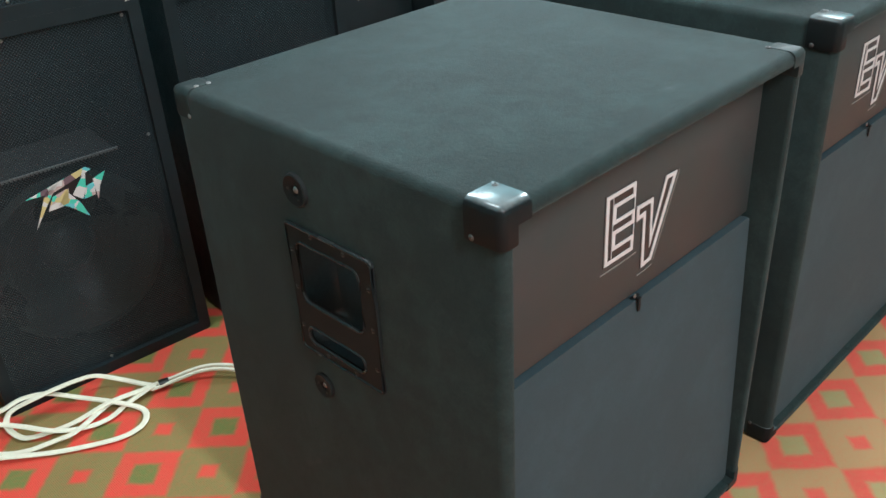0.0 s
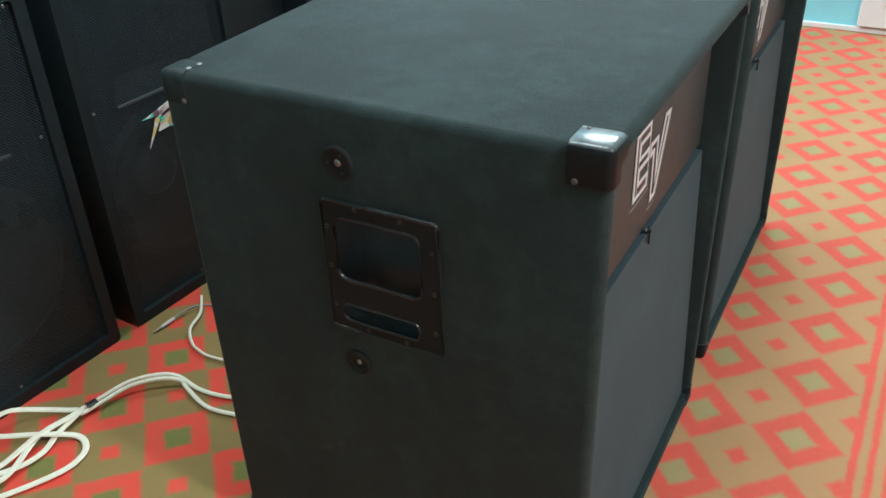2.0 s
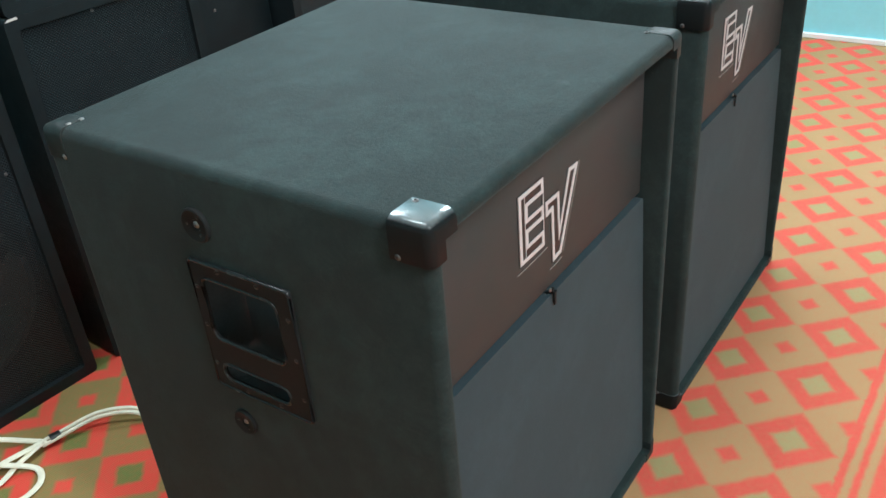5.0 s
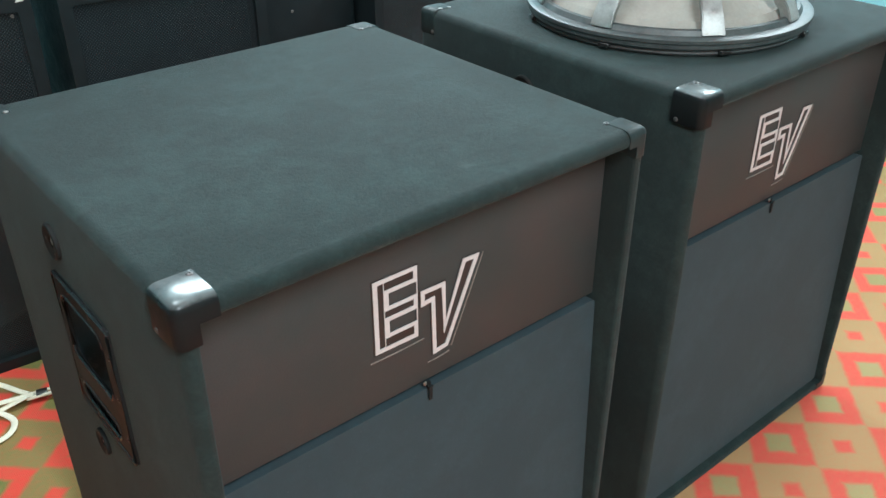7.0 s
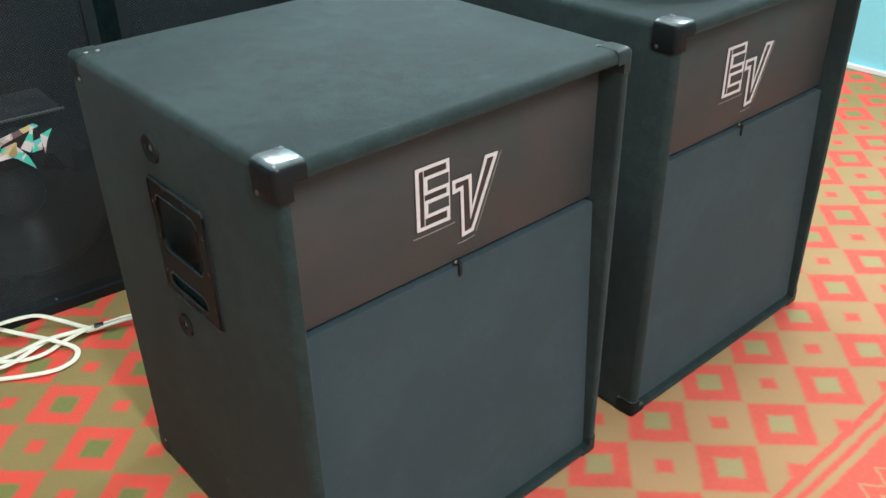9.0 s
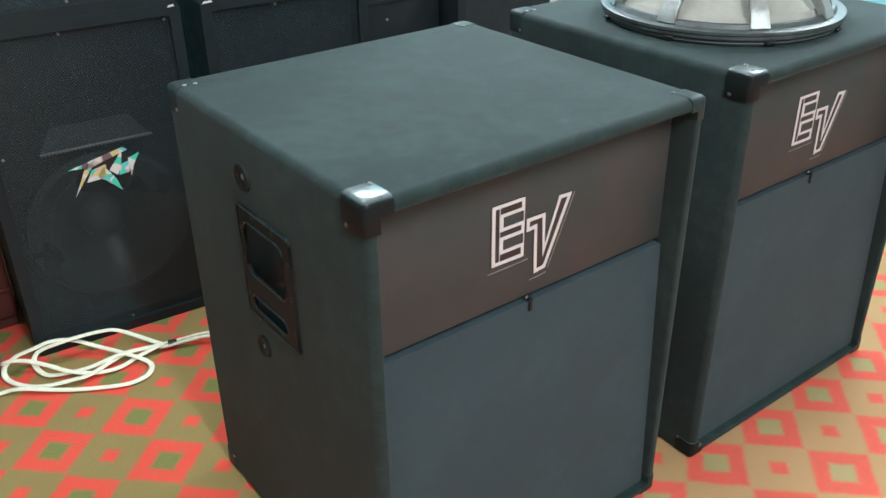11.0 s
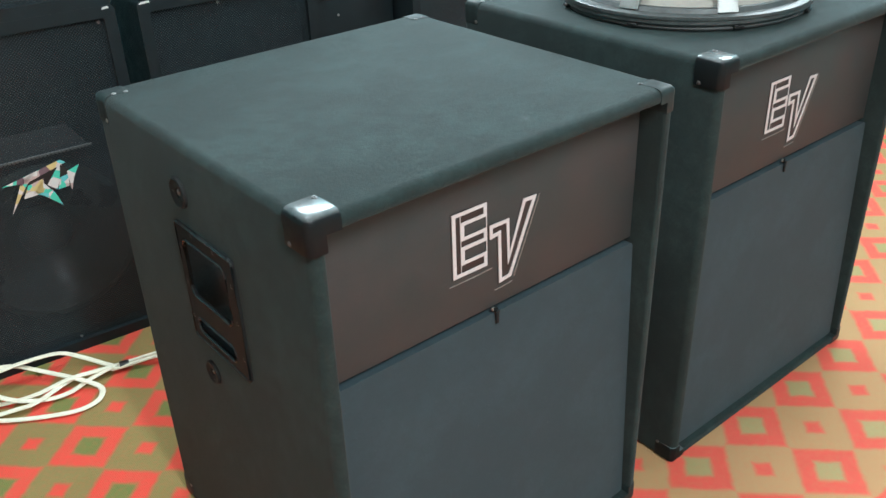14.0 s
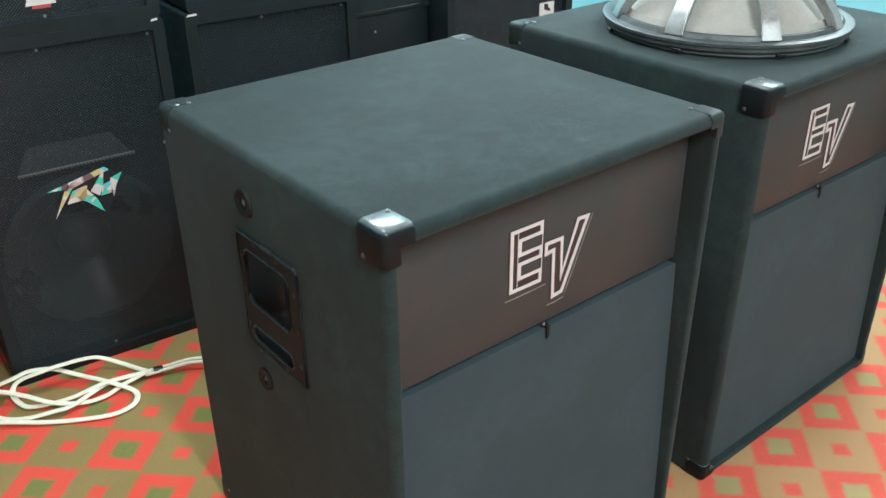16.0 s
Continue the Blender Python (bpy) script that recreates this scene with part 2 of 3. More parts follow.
def carpet_material():
    """Woven carpet: lozenges with green hearts on khaki, small red lozenges between, and a striped zigzag border."""
    n = Nodes("woven_carpet")
    pos = n.coords()
    wobble = n.node("ShaderNodeTexNoise")
    n.put(wobble.inputs["Vector"], pos)
    wobble.inputs["Scale"].default_value, wobble.inputs["Detail"].default_value = 42, 3
    shift = n.node("ShaderNodeVectorMath", wobble.outputs["Color"], (0.5, 0.5, 0.5), operation="SUBTRACT").outputs[0]
    shift = n.node("ShaderNodeVectorMath", shift, operation="SCALE")
    shift.inputs["Scale"].default_value = 0.010
    warped = n.node("ShaderNodeVectorMath", pos, shift.outputs[0], operation="ADD").outputs[0]
    xyz = n.node("ShaderNodeSeparateXYZ", warped)
    x, y = xyz.outputs[0], xyz.outputs[1]
    # cell numbers of the woven repeat: 0.1839 by 0.1777, slightly askew
    j = n.math("DIVIDE", n.math("SUBTRACT", y, 0.3106), 0.1777)
    i = n.math("DIVIDE", n.math("SUBTRACT", n.math("SUBTRACT", x, 0.4266), n.math("MULTIPLY", j, 0.005)), 0.1839)

    def lozenge(a, b, off):
        parts = []
        for c in (a, b):
            parts.append(n.math("ABSOLUTE", n.math("SUBTRACT", n.math("FRACT", n.math("ADD", c, off)), 0.5)))
        return n.math("ADD", *parts)

    big, small = lozenge(i, j, 0.5), lozenge(i, j, 0.0)
    edge = 0.042
    in_red = n.ramp(big, 0.475 + edge, 0.475 - edge)
    in_heart = n.ramp(big, 0.205 + edge, 0.205 - edge)
    in_small = n.ramp(small, 0.135 + edge, 0.135 - edge)
    red_field = n.math("ADD", n.math("MULTIPLY", in_red, n.math("SUBTRACT", 1.0, in_heart)), in_small)

    def band(lo, hi):
        e = 0.0035
        return n.math("MULTIPLY", n.ramp(y, lo - e, lo + e), n.ramp(y, hi + e, hi - e))

    zig = n.math("MULTIPLY", n.math("ABSOLUTE", n.math("SUBTRACT", n.math("FRACT", n.math("DIVIDE", x, 0.062)), 0.5)), 0.076)
    lines = n.math("ADD", band(0.186, 0.201), band(0.157, 0.173))
    for base in (0.087, 0.045):
        away = n.math("ABSOLUTE", n.math("SUBTRACT", n.math("SUBTRACT", y, base), zig))
        lines = n.math("ADD", lines, n.math("MULTIPLY", n.ramp(away, 0.0065, 0.0035), 0.75))
    lines = n.math("ADD", lines, n.math("ADD", band(0.0, 0.015), band(-0.03, -0.014)))
    in_border = n.math("MULTIPLY", n.ramp(y, 0.219, 0.214), n.ramp(y, -0.052, -0.047))
    red_border = n.math("SUBTRACT", 1.0, n.math("MINIMUM", lines, 1.0))
    red = n.node("ShaderNodeMix")
    n.put(red.inputs[0], in_border), n.put(red.inputs[2], red_field), n.put(red.inputs[3], red_border)
    red = n.math("MINIMUM", red.outputs[0], 1.0)
    heart = n.math("MULTIPLY", in_heart, n.math("SUBTRACT", 1.0, in_border))
    dirt, grain = n.noise(3.2, 4), n.noise(620, 2, 0.7)
    khaki = n.mix(n.ramp(dirt, 0.35, 0.65), (0.245, 0.196, 0.072), (0.30, 0.232, 0.088))
    blotch = n.noise(13, 5, 0.7)
    khaki = n.mix(n.ramp(blotch, 0.35, 0.7, 0.0, 0.7), khaki, (0.24, 0.222, 0.074))
    # light on the open aisle before the cabinets, put into the carpet colours
    lit_aisle = n.ramp(n.math("ADD", y, n.math("MULTIPLY", dirt, 0.5)), 1.35, 0.65)
    khaki = n.mix(lit_aisle, khaki, (0.55, 0.335, 0.165))
    ground = n.mix(heart, khaki, n.mix(lit_aisle, (0.165, 0.215, 0.062), (0.46, 0.385, 0.185)))
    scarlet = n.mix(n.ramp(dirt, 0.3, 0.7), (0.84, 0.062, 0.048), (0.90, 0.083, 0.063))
    scarlet = n.mix(n.math("MULTIPLY", lit_aisle, 0.8), scarlet, (0.88, 0.136, 0.106))
    scarlet = n.mix(n.ramp(blotch, 0.4, 0.75, 0.0, 0.4), scarlet, (0.62, 0.12, 0.07))
    pile = n.ramp(n.noise(95, 3, 0.7), 0.3, 0.7, -0.10, 0.10)
    red = n.node("ShaderNodeClamp", n.math("ADD", n.math("MULTIPLY", red, 0.93), n.math("ADD", pile, 0.035))).outputs[0]
    colour = n.mix(red, ground, scarlet)
    colour = n.mix(n.ramp(grain, 0.35, 0.75, 0.0, 0.32), colour, (0.28, 0.15, 0.075))
    weave = n.node("ShaderNodeTexWave", pos, wave_type="BANDS", bands_direction="X")
    weave.inputs["Scale"].default_value = 90
    n.bump(n.math("ADD", n.math("MULTIPLY", grain, 0.7), n.math("MULTIPLY", weave.outputs["Fac"], 0.3)), 0.5, 0.002)
    return n.set(Base_Color=colour, Roughness=0.95, Specular_IOR_Level=0.15, Sheen_Weight=0.05)


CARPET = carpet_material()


# ---- mesh helpers ----
def finish(name, bm, material, parent=None, label="", smooth=True, m=None):
    bmesh.ops.recalc_face_normals(bm, faces=bm.faces[:])
    me = bpy.data.meshes.new(name)
    bm.to_mesh(me)
    bm.free()
    if smooth:
        for p in me.polygons:
            p.use_smooth = True
        me.set_sharp_from_angle(angle=radians(38))
    me.materials.append(material)
    ob = new(name, me)
    if parent is not None:
        ob.parent = parent
    if m is not None:
        ob.matrix_basis = m
    if label:
        ob["label"] = label
    return ob


def part(name, bm, material, parent, label="", m=None):
    return finish(name, bm, material, parent, label, True, m)


def thing(name, m, label, category, group=""):
    ob = new(name)
    ob.empty_display_size = 0.05
    ob.matrix_basis = m
    return tagged(ob, label, category, group)


def block(a, b, r=0.0, seg=2, bm=None):
    """A box from corner a to corner b with rounded edges."""
    own = bmesh.new()
    bmesh.ops.create_cube(own, size=1)
    mid, size = [(p + q) / 2 for p, q in zip(a, b)], [q - p for p, q in zip(a, b)]
    bmesh.ops.transform(own, matrix=Matrix.Translation(mid) @ Matrix.Diagonal((*size, 1)), verts=own.verts[:])
    if r:
        bmesh.ops.bevel(own, geom=own.edges[:], offset=r, segments=seg, profile=0.5, affect="EDGES")
    if bm is None:
        return own
    return join(bm, own)


def join(bm, other, m=None):
    me = bpy.data.meshes.new("join")
    if m is not None:
        bmesh.ops.transform(other, matrix=m, verts=other.verts[:])
    other.to_mesh(me)
    other.free()
    bm.from_mesh(me)
    bpy.data.meshes.remove(me)
    return bm


def lathe(profile, seg=48, bm=None):
    """Spin (radius, height) pairs round z."""
    bm = bm or bmesh.new()
    rings = []
    for r, z in profile:
        if r < 1e-6:
            rings.append([bm.verts.new((0, 0, z))])
        else:
            rings.append([bm.verts.new((r * math.cos(2 * math.pi * k / seg), r * math.sin(2 * math.pi * k / seg), z)) for k in range(seg)])
    for a, b in zip(rings, rings[1:]):
        for k in range(seg):
            quad = [a[k % len(a)], a[(k + 1) % len(a)], b[(k + 1) % len(b)], b[k % len(b)]]
            quad = list(dict.fromkeys(quad))
            if len(quad) > 2:
                bm.faces.new(quad)
    return bm


def rounded_rect(x0, z0, x1, z1, r, seg=5):
    pts = []
    for cx, cz, start in ((x1 - r, z1 - r, 0), (x0 + r, z1 - r, 90), (x0 + r, z0 + r, 180), (x1 - r, z0 + r, 270)):
        for k in range(seg + 1):
            a = radians(start + 90 * k / seg)
            pts.append((cx + r * math.cos(a), cz + r * math.sin(a)))
    return pts


def slab(loops, y0, y1):
    """A plate in the x-z plane between y0 and y1, from an outer loop and loops of holes."""
    bm = bmesh.new()
    edges = []
    for loop in loops:
        vs = [bm.verts.new((x, y0, z)) for x, z in loop]
        edges += [bm.edges.new((vs[k], vs[(k + 1) % len(vs)])) for k in range(len(vs))]
    bmesh.ops.triangle_fill(bm, edges=edges, use_beauty=True)
    out = bmesh.ops.extrude_face_region(bm, geom=bm.faces[:])
    bmesh.ops.translate(bm, vec=(0, y1 - y0, 0), verts=[v for v in out["geom"] if isinstance(v, bmesh.types.BMVert)])
    return bm


def inset_loop(pts, d):
    """The loop moved inwards by d, corner by corner."""
    area = sum(a[0] * b[1] - b[0] * a[1] for a, b in zip(pts, pts[1:] + pts[:1]))
    s = 1 if area > 0 else -1
    out = []
    for p, q, r in zip(pts[-1:] + pts[:-1], pts, pts[1:] + pts[:1]):
        e, f = Vector((q[0] - p[0], q[1] - p[1])).normalized(), Vector((r[0] - q[0], r[1] - q[1])).normalized()
        n1, n2 = Vector((-e.y, e.x)) * s, Vector((-f.y, f.x)) * s
        mid = (n1 + n2).normalized()
        k = d / max(0.3, mid.dot(n1))
        out.append((q[0] + mid.x * k, q[1] + mid.y * k))
    return out


def sweep(points, rx, rz=None, seg=8, closed=False, steps=6, bm=None):
    """A smooth cord through the points, rx wide and rz high in half."""
    rz = rz or rx
    pts = [Vector(p) for p in points]
    fine = []
    count = len(pts) if closed else len(pts) - 1
    for k in range(count):
        p1, p2 = pts[k], pts[(k + 1) % len(pts)]
        p0 = pts[k - 1] if (k or closed) else p1
        p3 = pts[(k + 2) % len(pts)] if (closed or k + 2 < len(pts)) else p2
        for s in range(steps):
            u = s / steps
            fine.append(0.5 * (2 * p1 + (p2 - p0) * u + (2 * p0 - 5 * p1 + 4 * p2 - p3) * u * u + (3 * p1 - p0 - 3 * p2 + p3) * u ** 3))
    if not closed:
        fine.append(pts[-1])
    bm = bm or bmesh.new()
    rings = []
    for k, p in enumerate(fine):
        q = fine[(k + 1) % len(fine)] if (closed or k + 1 < len(fine)) else p
        o = fine[k - 1] if (closed or k) else p
        way = (q - o).normalized()
        side = way.cross(Vector((0, 0, 1)))
        side = side.normalized() if side.length > 1e-4 else Vector((1, 0, 0))
        up = side.cross(way).normalized()
        rings.append([bm.verts.new(p + side * (rx * math.cos(2 * math.pi * s / seg)) + up * (rz * math.sin(2 * math.pi * s / seg))) for s in range(seg)])
    pairs = list(zip(rings, rings[1:])) + ([(rings[-1], rings[0])] if closed else [])
    for a, b in pairs:
        for s in range(seg):
            bm.faces.new((a[s], a[(s + 1) % seg], b[(s + 1) % seg], b[s]))
    if not closed:
        bm.faces.new(rings[0]), bm.faces.new(rings[-1])
    return bm


def screw_head(r=0.004):
    """A domed screw head with a cross slot, facing +z."""
    bm = lathe([(0, r * 0.08), (r * 0.3, r * 0.1), (r * 0.36, r * 0.26), (r * 0.75, r * 0.2), (r, 0), (r, -r * 0.4)], 12)
    return bm


# ---- the room ----
def structure(name, bm, material, label, category):
    return tagged(finish(name, bm, material, smooth=False), label, category, kind="structure")


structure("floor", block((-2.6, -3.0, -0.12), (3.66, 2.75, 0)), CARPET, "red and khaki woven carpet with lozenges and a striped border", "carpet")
structure("wall_east", block((3.66, -3.1, -0.1), (3.8, 2.85, 2.8)), WALL_BLUE, "sky-blue painted plaster wall", "wall")
structure("wall_north", block((-2.7, 2.75, -0.1), (3.66, 2.85, 2.8)), WALL_BLUE, "sky-blue painted plaster wall", "wall")
# unseen walls that close the room, their pale green chosen to bounce fill
structure("wall_west", block((-2.7, -3.0, -0.1), (-2.6, 2.75, 2.8)), WALL_PALE, "unseen pale green wall added to bounce fill light", "wall")
structure("wall_south", block((-2.7, -3.1, -0.1), (3.66, -3.0, 2.8)), WALL_PALE, "unseen pale green wall added to bounce fill light", "wall")
structure("ceiling", block((-2.7, -3.1, 2.8), (3.8, 2.85, 2.9)), CEILING_WHITE, "white distempered ceiling", "ceiling")
structure("baseboard", block((3.645, -2.9, 0), (3.66, 2.7, 0.022), 0.003, 1), WHITE_PAINT, "thin white skirting strip along the blue wall", "skirting")
door = structure("door_1", block((3.625, -0.36, 0.03), (3.66, 0.52, 2.02), 0.004, 1), WHITE_PAINT, "white painted door panel in the blue wall", "door")
for z0, z1 in ((0.12, 0.85), (0.98, 1.9)):
    for y0, y1 in ((-0.28, 0.05), (0.11, 0.44)):
        part("panel", block((3.615, y0, z0), (3.629, y1, z1), 0.006, 2), WHITE_PAINT, door)

# ---- bass cabinets ----
W, D, H = 0.636, 0.603, 0.82
STILE, LIP, SILL = 0.0205, 0.0215, 0.022  # widths of the frame round the recessed front
FLARE = 0.005


def cabinet_body():
    """Felt-covered carcass: rounded outside, recessed front, a cut-out for the handle."""
    bm = block((0, 0, 0), (W, D, H), 0.0135, 4)
    bm.faces.ensure_lookup_table()

    def open_face(normal, hole, depth, back):
        face = max((f for f in bm.faces if f.normal.dot(normal) > 0.99), key=lambda f: f.calc_area())
        outer = [v for v in face.verts]
        bm.faces.remove(face)
        front, deep = [], []
        for v in outer:
            p = min(hole, key=lambda h: (Vector(h) - v.co).length)
            front.append(bm.verts.new(p))
            deep.append(bm.verts.new(Vector(p) - normal * depth))
        for k in range(4):
            q = (k + 1) % 4
            bm.faces.new((outer[k], outer[q], front[q], front[k]))
            bm.faces.new((front[k], front[q], deep[q], deep[k]))
        if back:
            bm.faces.new(deep)
        return [e for f in front for e in f.link_edges if e.other_vert(f) in front]

    bm.normal_update()
    rim = open_face(Vector((0, -1, 0)), [(STILE, 0, SILL), (W - STILE, 0, SILL), (W - STILE, 0, H - LIP), (STILE, 0, H - LIP)], 0.07, True)
    bmesh.ops.bevel(bm, geom=list(set(rim)), offset=0.0062, segments=3, profile=0.5, affect="EDGES")
    bm.normal_update()
    open_face(Vector((-1, 0, 0)), [(0, 0.206, 0.506), (0, 0.358, 0.506), (0, 0.358, 0.682), (0, 0.206, 0.682)], 0.075, True)
    for v in bm.verts:  # the frame comes forward towards the top
        if v.co.y < 0.1:
            v.co.y -= FLARE * v.co.z / H
    return bm


def soften(bm, outer, rest=None):
    """Round the edges that lie on two outer faces of a cap widely, its rims a little."""
    bmesh.ops.bevel(bm, geom=[e for e in bm.edges if outer(e)], offset=0.0105, segments=4, profile=0.5, affect="EDGES")
    if rest:
        bm.normal_update()
        geom = [e for e in bm.edges if len(e.link_faces) == 2 and e.calc_face_angle(0) > 1.2 and rest(e)]
        bmesh.ops.bevel(bm, geom=geom, offset=0.0012, segments=2, profile=0.5, affect="EDGES")
    return bm


def corner_cap(size, front, lip, t=0.0028):
    """One moulded corner on the origin: wings on three faces; at the front an L that leaves the recess open."""
    def touches(e, *axes):
        return sum(all(abs(v.co[k] + t) < 1e-5 for v in e.verts) for k in axes) > 1

    if not front:
        return soften(block((-t, -t, -t), (size, size, size)), lambda e: touches(e, 0, 1, 2), lambda e: True)
    arm = soften(block((-t, -t, -t), (size - 0.006, size, lip + 0.0005)), lambda e: touches(e, 0, 1, 2), lambda e: max(v.co.z for v in e.verts) < 0.001)
    stem = soften(block((-t, -t, lip + 0.0005), (STILE + 0.0006, size, size - 0.003)), lambda e: touches(e, 0, 1), lambda e: min(v.co.z for v in e.verts) > size - 0.007)
    return join(arm, stem)


def subwoofer(m, label, dx=0.0, dz=0.0, seam=0.552):
    sub = thing("subwoofer", m, label, "subwoofer", "bass cabinets standing side by side")
    part("body", cabinet_body(), FELT, sub, "black needle-felt covering, rubbed paler on top")
    # the two front boards
    part("upper_panel", block((STILE + 0.002, 0.0405, seam + 0.0065), (W - STILE - 0.002, 0.058, H - LIP - 0.002), 0.002, 2), PAINTED_BOARD, sub, "dark brown painted board")
    # the grille stands nearly flush at the foot, leans back, and stays a little proud of the upper board
    rise = seam - SILL - 0.001
    lower = slab([rounded_rect(STILE + 0.003, 0.0, W - STILE - 0.003, rise, 0.006, 3)], 0.0, 0.018)
    lean = math.degrees(math.atan2(0.020, rise))
    bmesh.ops.transform(lower, matrix=pose(0, 0.0145, SILL + 0.001, -lean), verts=lower.verts[:])
    part("grille_panel", lower, GRILLE_CLOTH, sub, "blue-grey grille cloth panel")
    # corners
    for cx in (0, W):
        for cy in (0, D):
            for cz in (0, H):
                ahead = -FLARE * cz / H if cy == 0 else cy
                proud = 0.003 if cz and cx + cy == 0 else 0.0
                bm = corner_cap(0.048 if cx + cy + H - cz == 0 else 0.042, cy == 0, LIP if cz else SILL, 0.0032 if cx + cy + H - cz == 0 else 0.0009)
                flip = Matrix.Diagonal((1 if cx == 0 else -1, 1 if cy == 0 else -1, 1 if cz == 0 else -1, 1))
                bmesh.ops.transform(bm, matrix=Matrix.Translation((cx, ahead, cz + proud)) @ flip, verts=bm.verts[:])
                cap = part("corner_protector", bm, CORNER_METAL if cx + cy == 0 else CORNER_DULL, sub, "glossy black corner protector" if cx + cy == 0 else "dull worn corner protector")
                sx, sy, sz = (1 if cx == 0 else -1), (1 if cy == 0 else -1), (1 if cz == 0 else -1)
                spots = [((cx - sx * (0.0033 if proud else 0.001), ahead + sy * 0.038, cz + sz * 0.037), (0, -90 * sx, 0))]
                if cz:
                    spots.append(((cx + sx * 0.036, ahead + sy * 0.040, cz + proud + (0.0033 if proud else 0.001)), (0, 0, 0)))
                    if cy:
                        spots.append(((cx + sx * 0.018, cy + sy * 0.038, cz + 0.001), (0, 0, 0)))
                if cy:
                    spots.append(((cx + sx * 0.036, cy + 0.001, cz + sz * 0.036), (-90, 0, 0)))
                for place, turn in spots:
                    part("screw", screw_head(0.0038), SCREW_METAL if cy and not cx else DULL_SCREW, cap, m=pose(*place, *turn))
    # handle set into the side
    grip, slot = rounded_rect(-0.151, 0.081, -0.026, 0.174, 0.014), rounded_rect(-0.149, 0.016, -0.033, 0.042, 0.011)
    plate = slab([rounded_rect(-0.168, 0, 0, 0.197, 0.005, 3), grip, slot], -0.004, 0.001)
    to_side = Matrix.Translation((0, 0.197, 0.494)) @ pose(0, 0, 0, 0, 0, -90)
    handle = part("handle", plate, BLACK_PLASTIC, sub, "recessed black plastic handle plate", m=to_side)
    for loop in (grip, slot, rounded_rect(-0.1665, 0.0015, -0.0015, 0.1955, 0.005, 3)):
        part("edge_bead", sweep([(x, -0.0033, z) for x, z in loop], 0.0024, seg=8, closed=True, steps=1), EDGE_PLASTIC, handle)
    dish = bmesh.new()
    rings = []
    for depth, shrink in ((0.0, 0.0), (0.018, 0.002), (0.040, 0.006), (0.050, 0.013), (0.053, 0.024)):
        loop = rounded_rect(-0.158 + shrink, 0.013 + shrink, -0.016 - shrink, 0.183 - shrink, max(0.012, 0.026 - shrink * 0.4))
        rings.append([dish.verts.new((x, 0.0015 + depth, z)) for x, z in loop])
    for a, b in zip(rings, rings[1:]):
        for k in range(len(a)):
            dish.faces.new((a[k], a[(k + 1) % len(a)], b[(k + 1) % len(a)], b[k]))
    dish.faces.new(rings[-1])
    part("dish", dish, DISH_PLASTIC, handle)
    for x, z in ((-0.116, 0.1895), (-0.052, 0.1885), (-0.1605, 0.157), (-0.1605, 0.099), (-0.1605, 0.038), (-0.0095, 0.155), (-0.0095, 0.096), (-0.0095, 0.036), (-0.112, 0.0075), (-0.054, 0.0075)):
        part("screw", screw_head(0.0036), BLACK_SCREW, handle, m=pose(x, -0.004, z, 90, 0, 0))
    # round caps above and below the handle
    for z, size in ((0.742, 1.0), (0.438, 0.86)):
        cap = lathe([(0, 0.001), (0.006, 0.001), (0.008, 0.003), (0.018, 0.0042), (0.0205, 0.0052), (0.0225, 0.004), (0.0232, 0), (0.0232, -0.002)], 36)
        cap = part("mount_cap", cap, BLACK_PLASTIC, sub, "round black plastic mounting cap", m=pose(0, 0.333, z, 0, -90, 0) @ Matrix.Diagonal((size, size, 1, 1)))
        part("screw", screw_head(0.005), SCREW_METAL, cap, m=pose(0, 0, 0.0012))
        for a in (90, 210, 330):
            part("screw", screw_head(0.0022), BLACK_SCREW, cap, m=pose(0.0135 * math.cos(radians(a)), 0.0135 * math.sin(radians(a)), 0.0036))
    # emblem: a slotted plate and a flagged tick, both outlined
    tick = [(0.2925, 0.6960), (0.3291, 0.6955), (0.3300, 0.640), (0.3566, 0.7157), (0.3822, 0.7145), (0.3328, 0.6010), (0.3099, 0.5985), (0.3079, 0.6760), (0.2925, 0.6745)]
    rim = [(0.2258, 0.6375), (0.2875, 0.6365), (0.2875, 0.7340), (0.2258, 0.7345)]

    def window(x0, z0, x1, z1):
        return [(x0, z0), (x1, z0), (x1, z1), (x0, z1)]

    open_slots = [window(0.2468, 0.6962, 0.2862, 0.7135), window(0.2468, 0.6593, 0.2862, 0.6764)]
    dark_slots = [window(0.2318, 0.6425, 0.2400, 0.7292), window(0.2408, 0.7184, 0.2820, 0.7292), window(0.2408, 0.6817, 0.2820, 0.6912), window(0.2408, 0.6422, 0.2820, 0.6543)]
    backing = slab([inset_loop(rim, -0.002)] + [inset_loop(loop, 0.0005) for loop in open_slots], 0.0290, 0.0300)
    join(backing, slab([inset_loop(tick, -0.0018)], 0.0290, 0.0300))
    emblem = part("emblem", backing, EMBLEM_BACK, sub, "outlined pale metal emblem", m=pose(dx + 0.011, 0.0110, dz - 0.0047))
    part("outline", slab([rim] + open_slots + dark_slots, 0.0278, 0.0290), SILVER_TRIM, emblem)
    part("outline", slab([tick, inset_loop(tick, 0.0055)], 0.0278, 0.0290), SILVER_TRIM, emblem)
    for (x0, z0), (x1, z1) in (((0.219, 0.6275), (0.297, 0.6280)), ((0.302, 0.5895), (0.336, 0.5915)), ((0.339, 0.598), (0.389, 0.713))):
        part("glue_mark", sweep([(x0, 0.0292, z0), ((x0 + x1) / 2, 0.0291, (z0 + z1) / 2 - 0.0006), (x1, 0.0292, z1)], 0.0009, seg=6), GLUE, emblem)
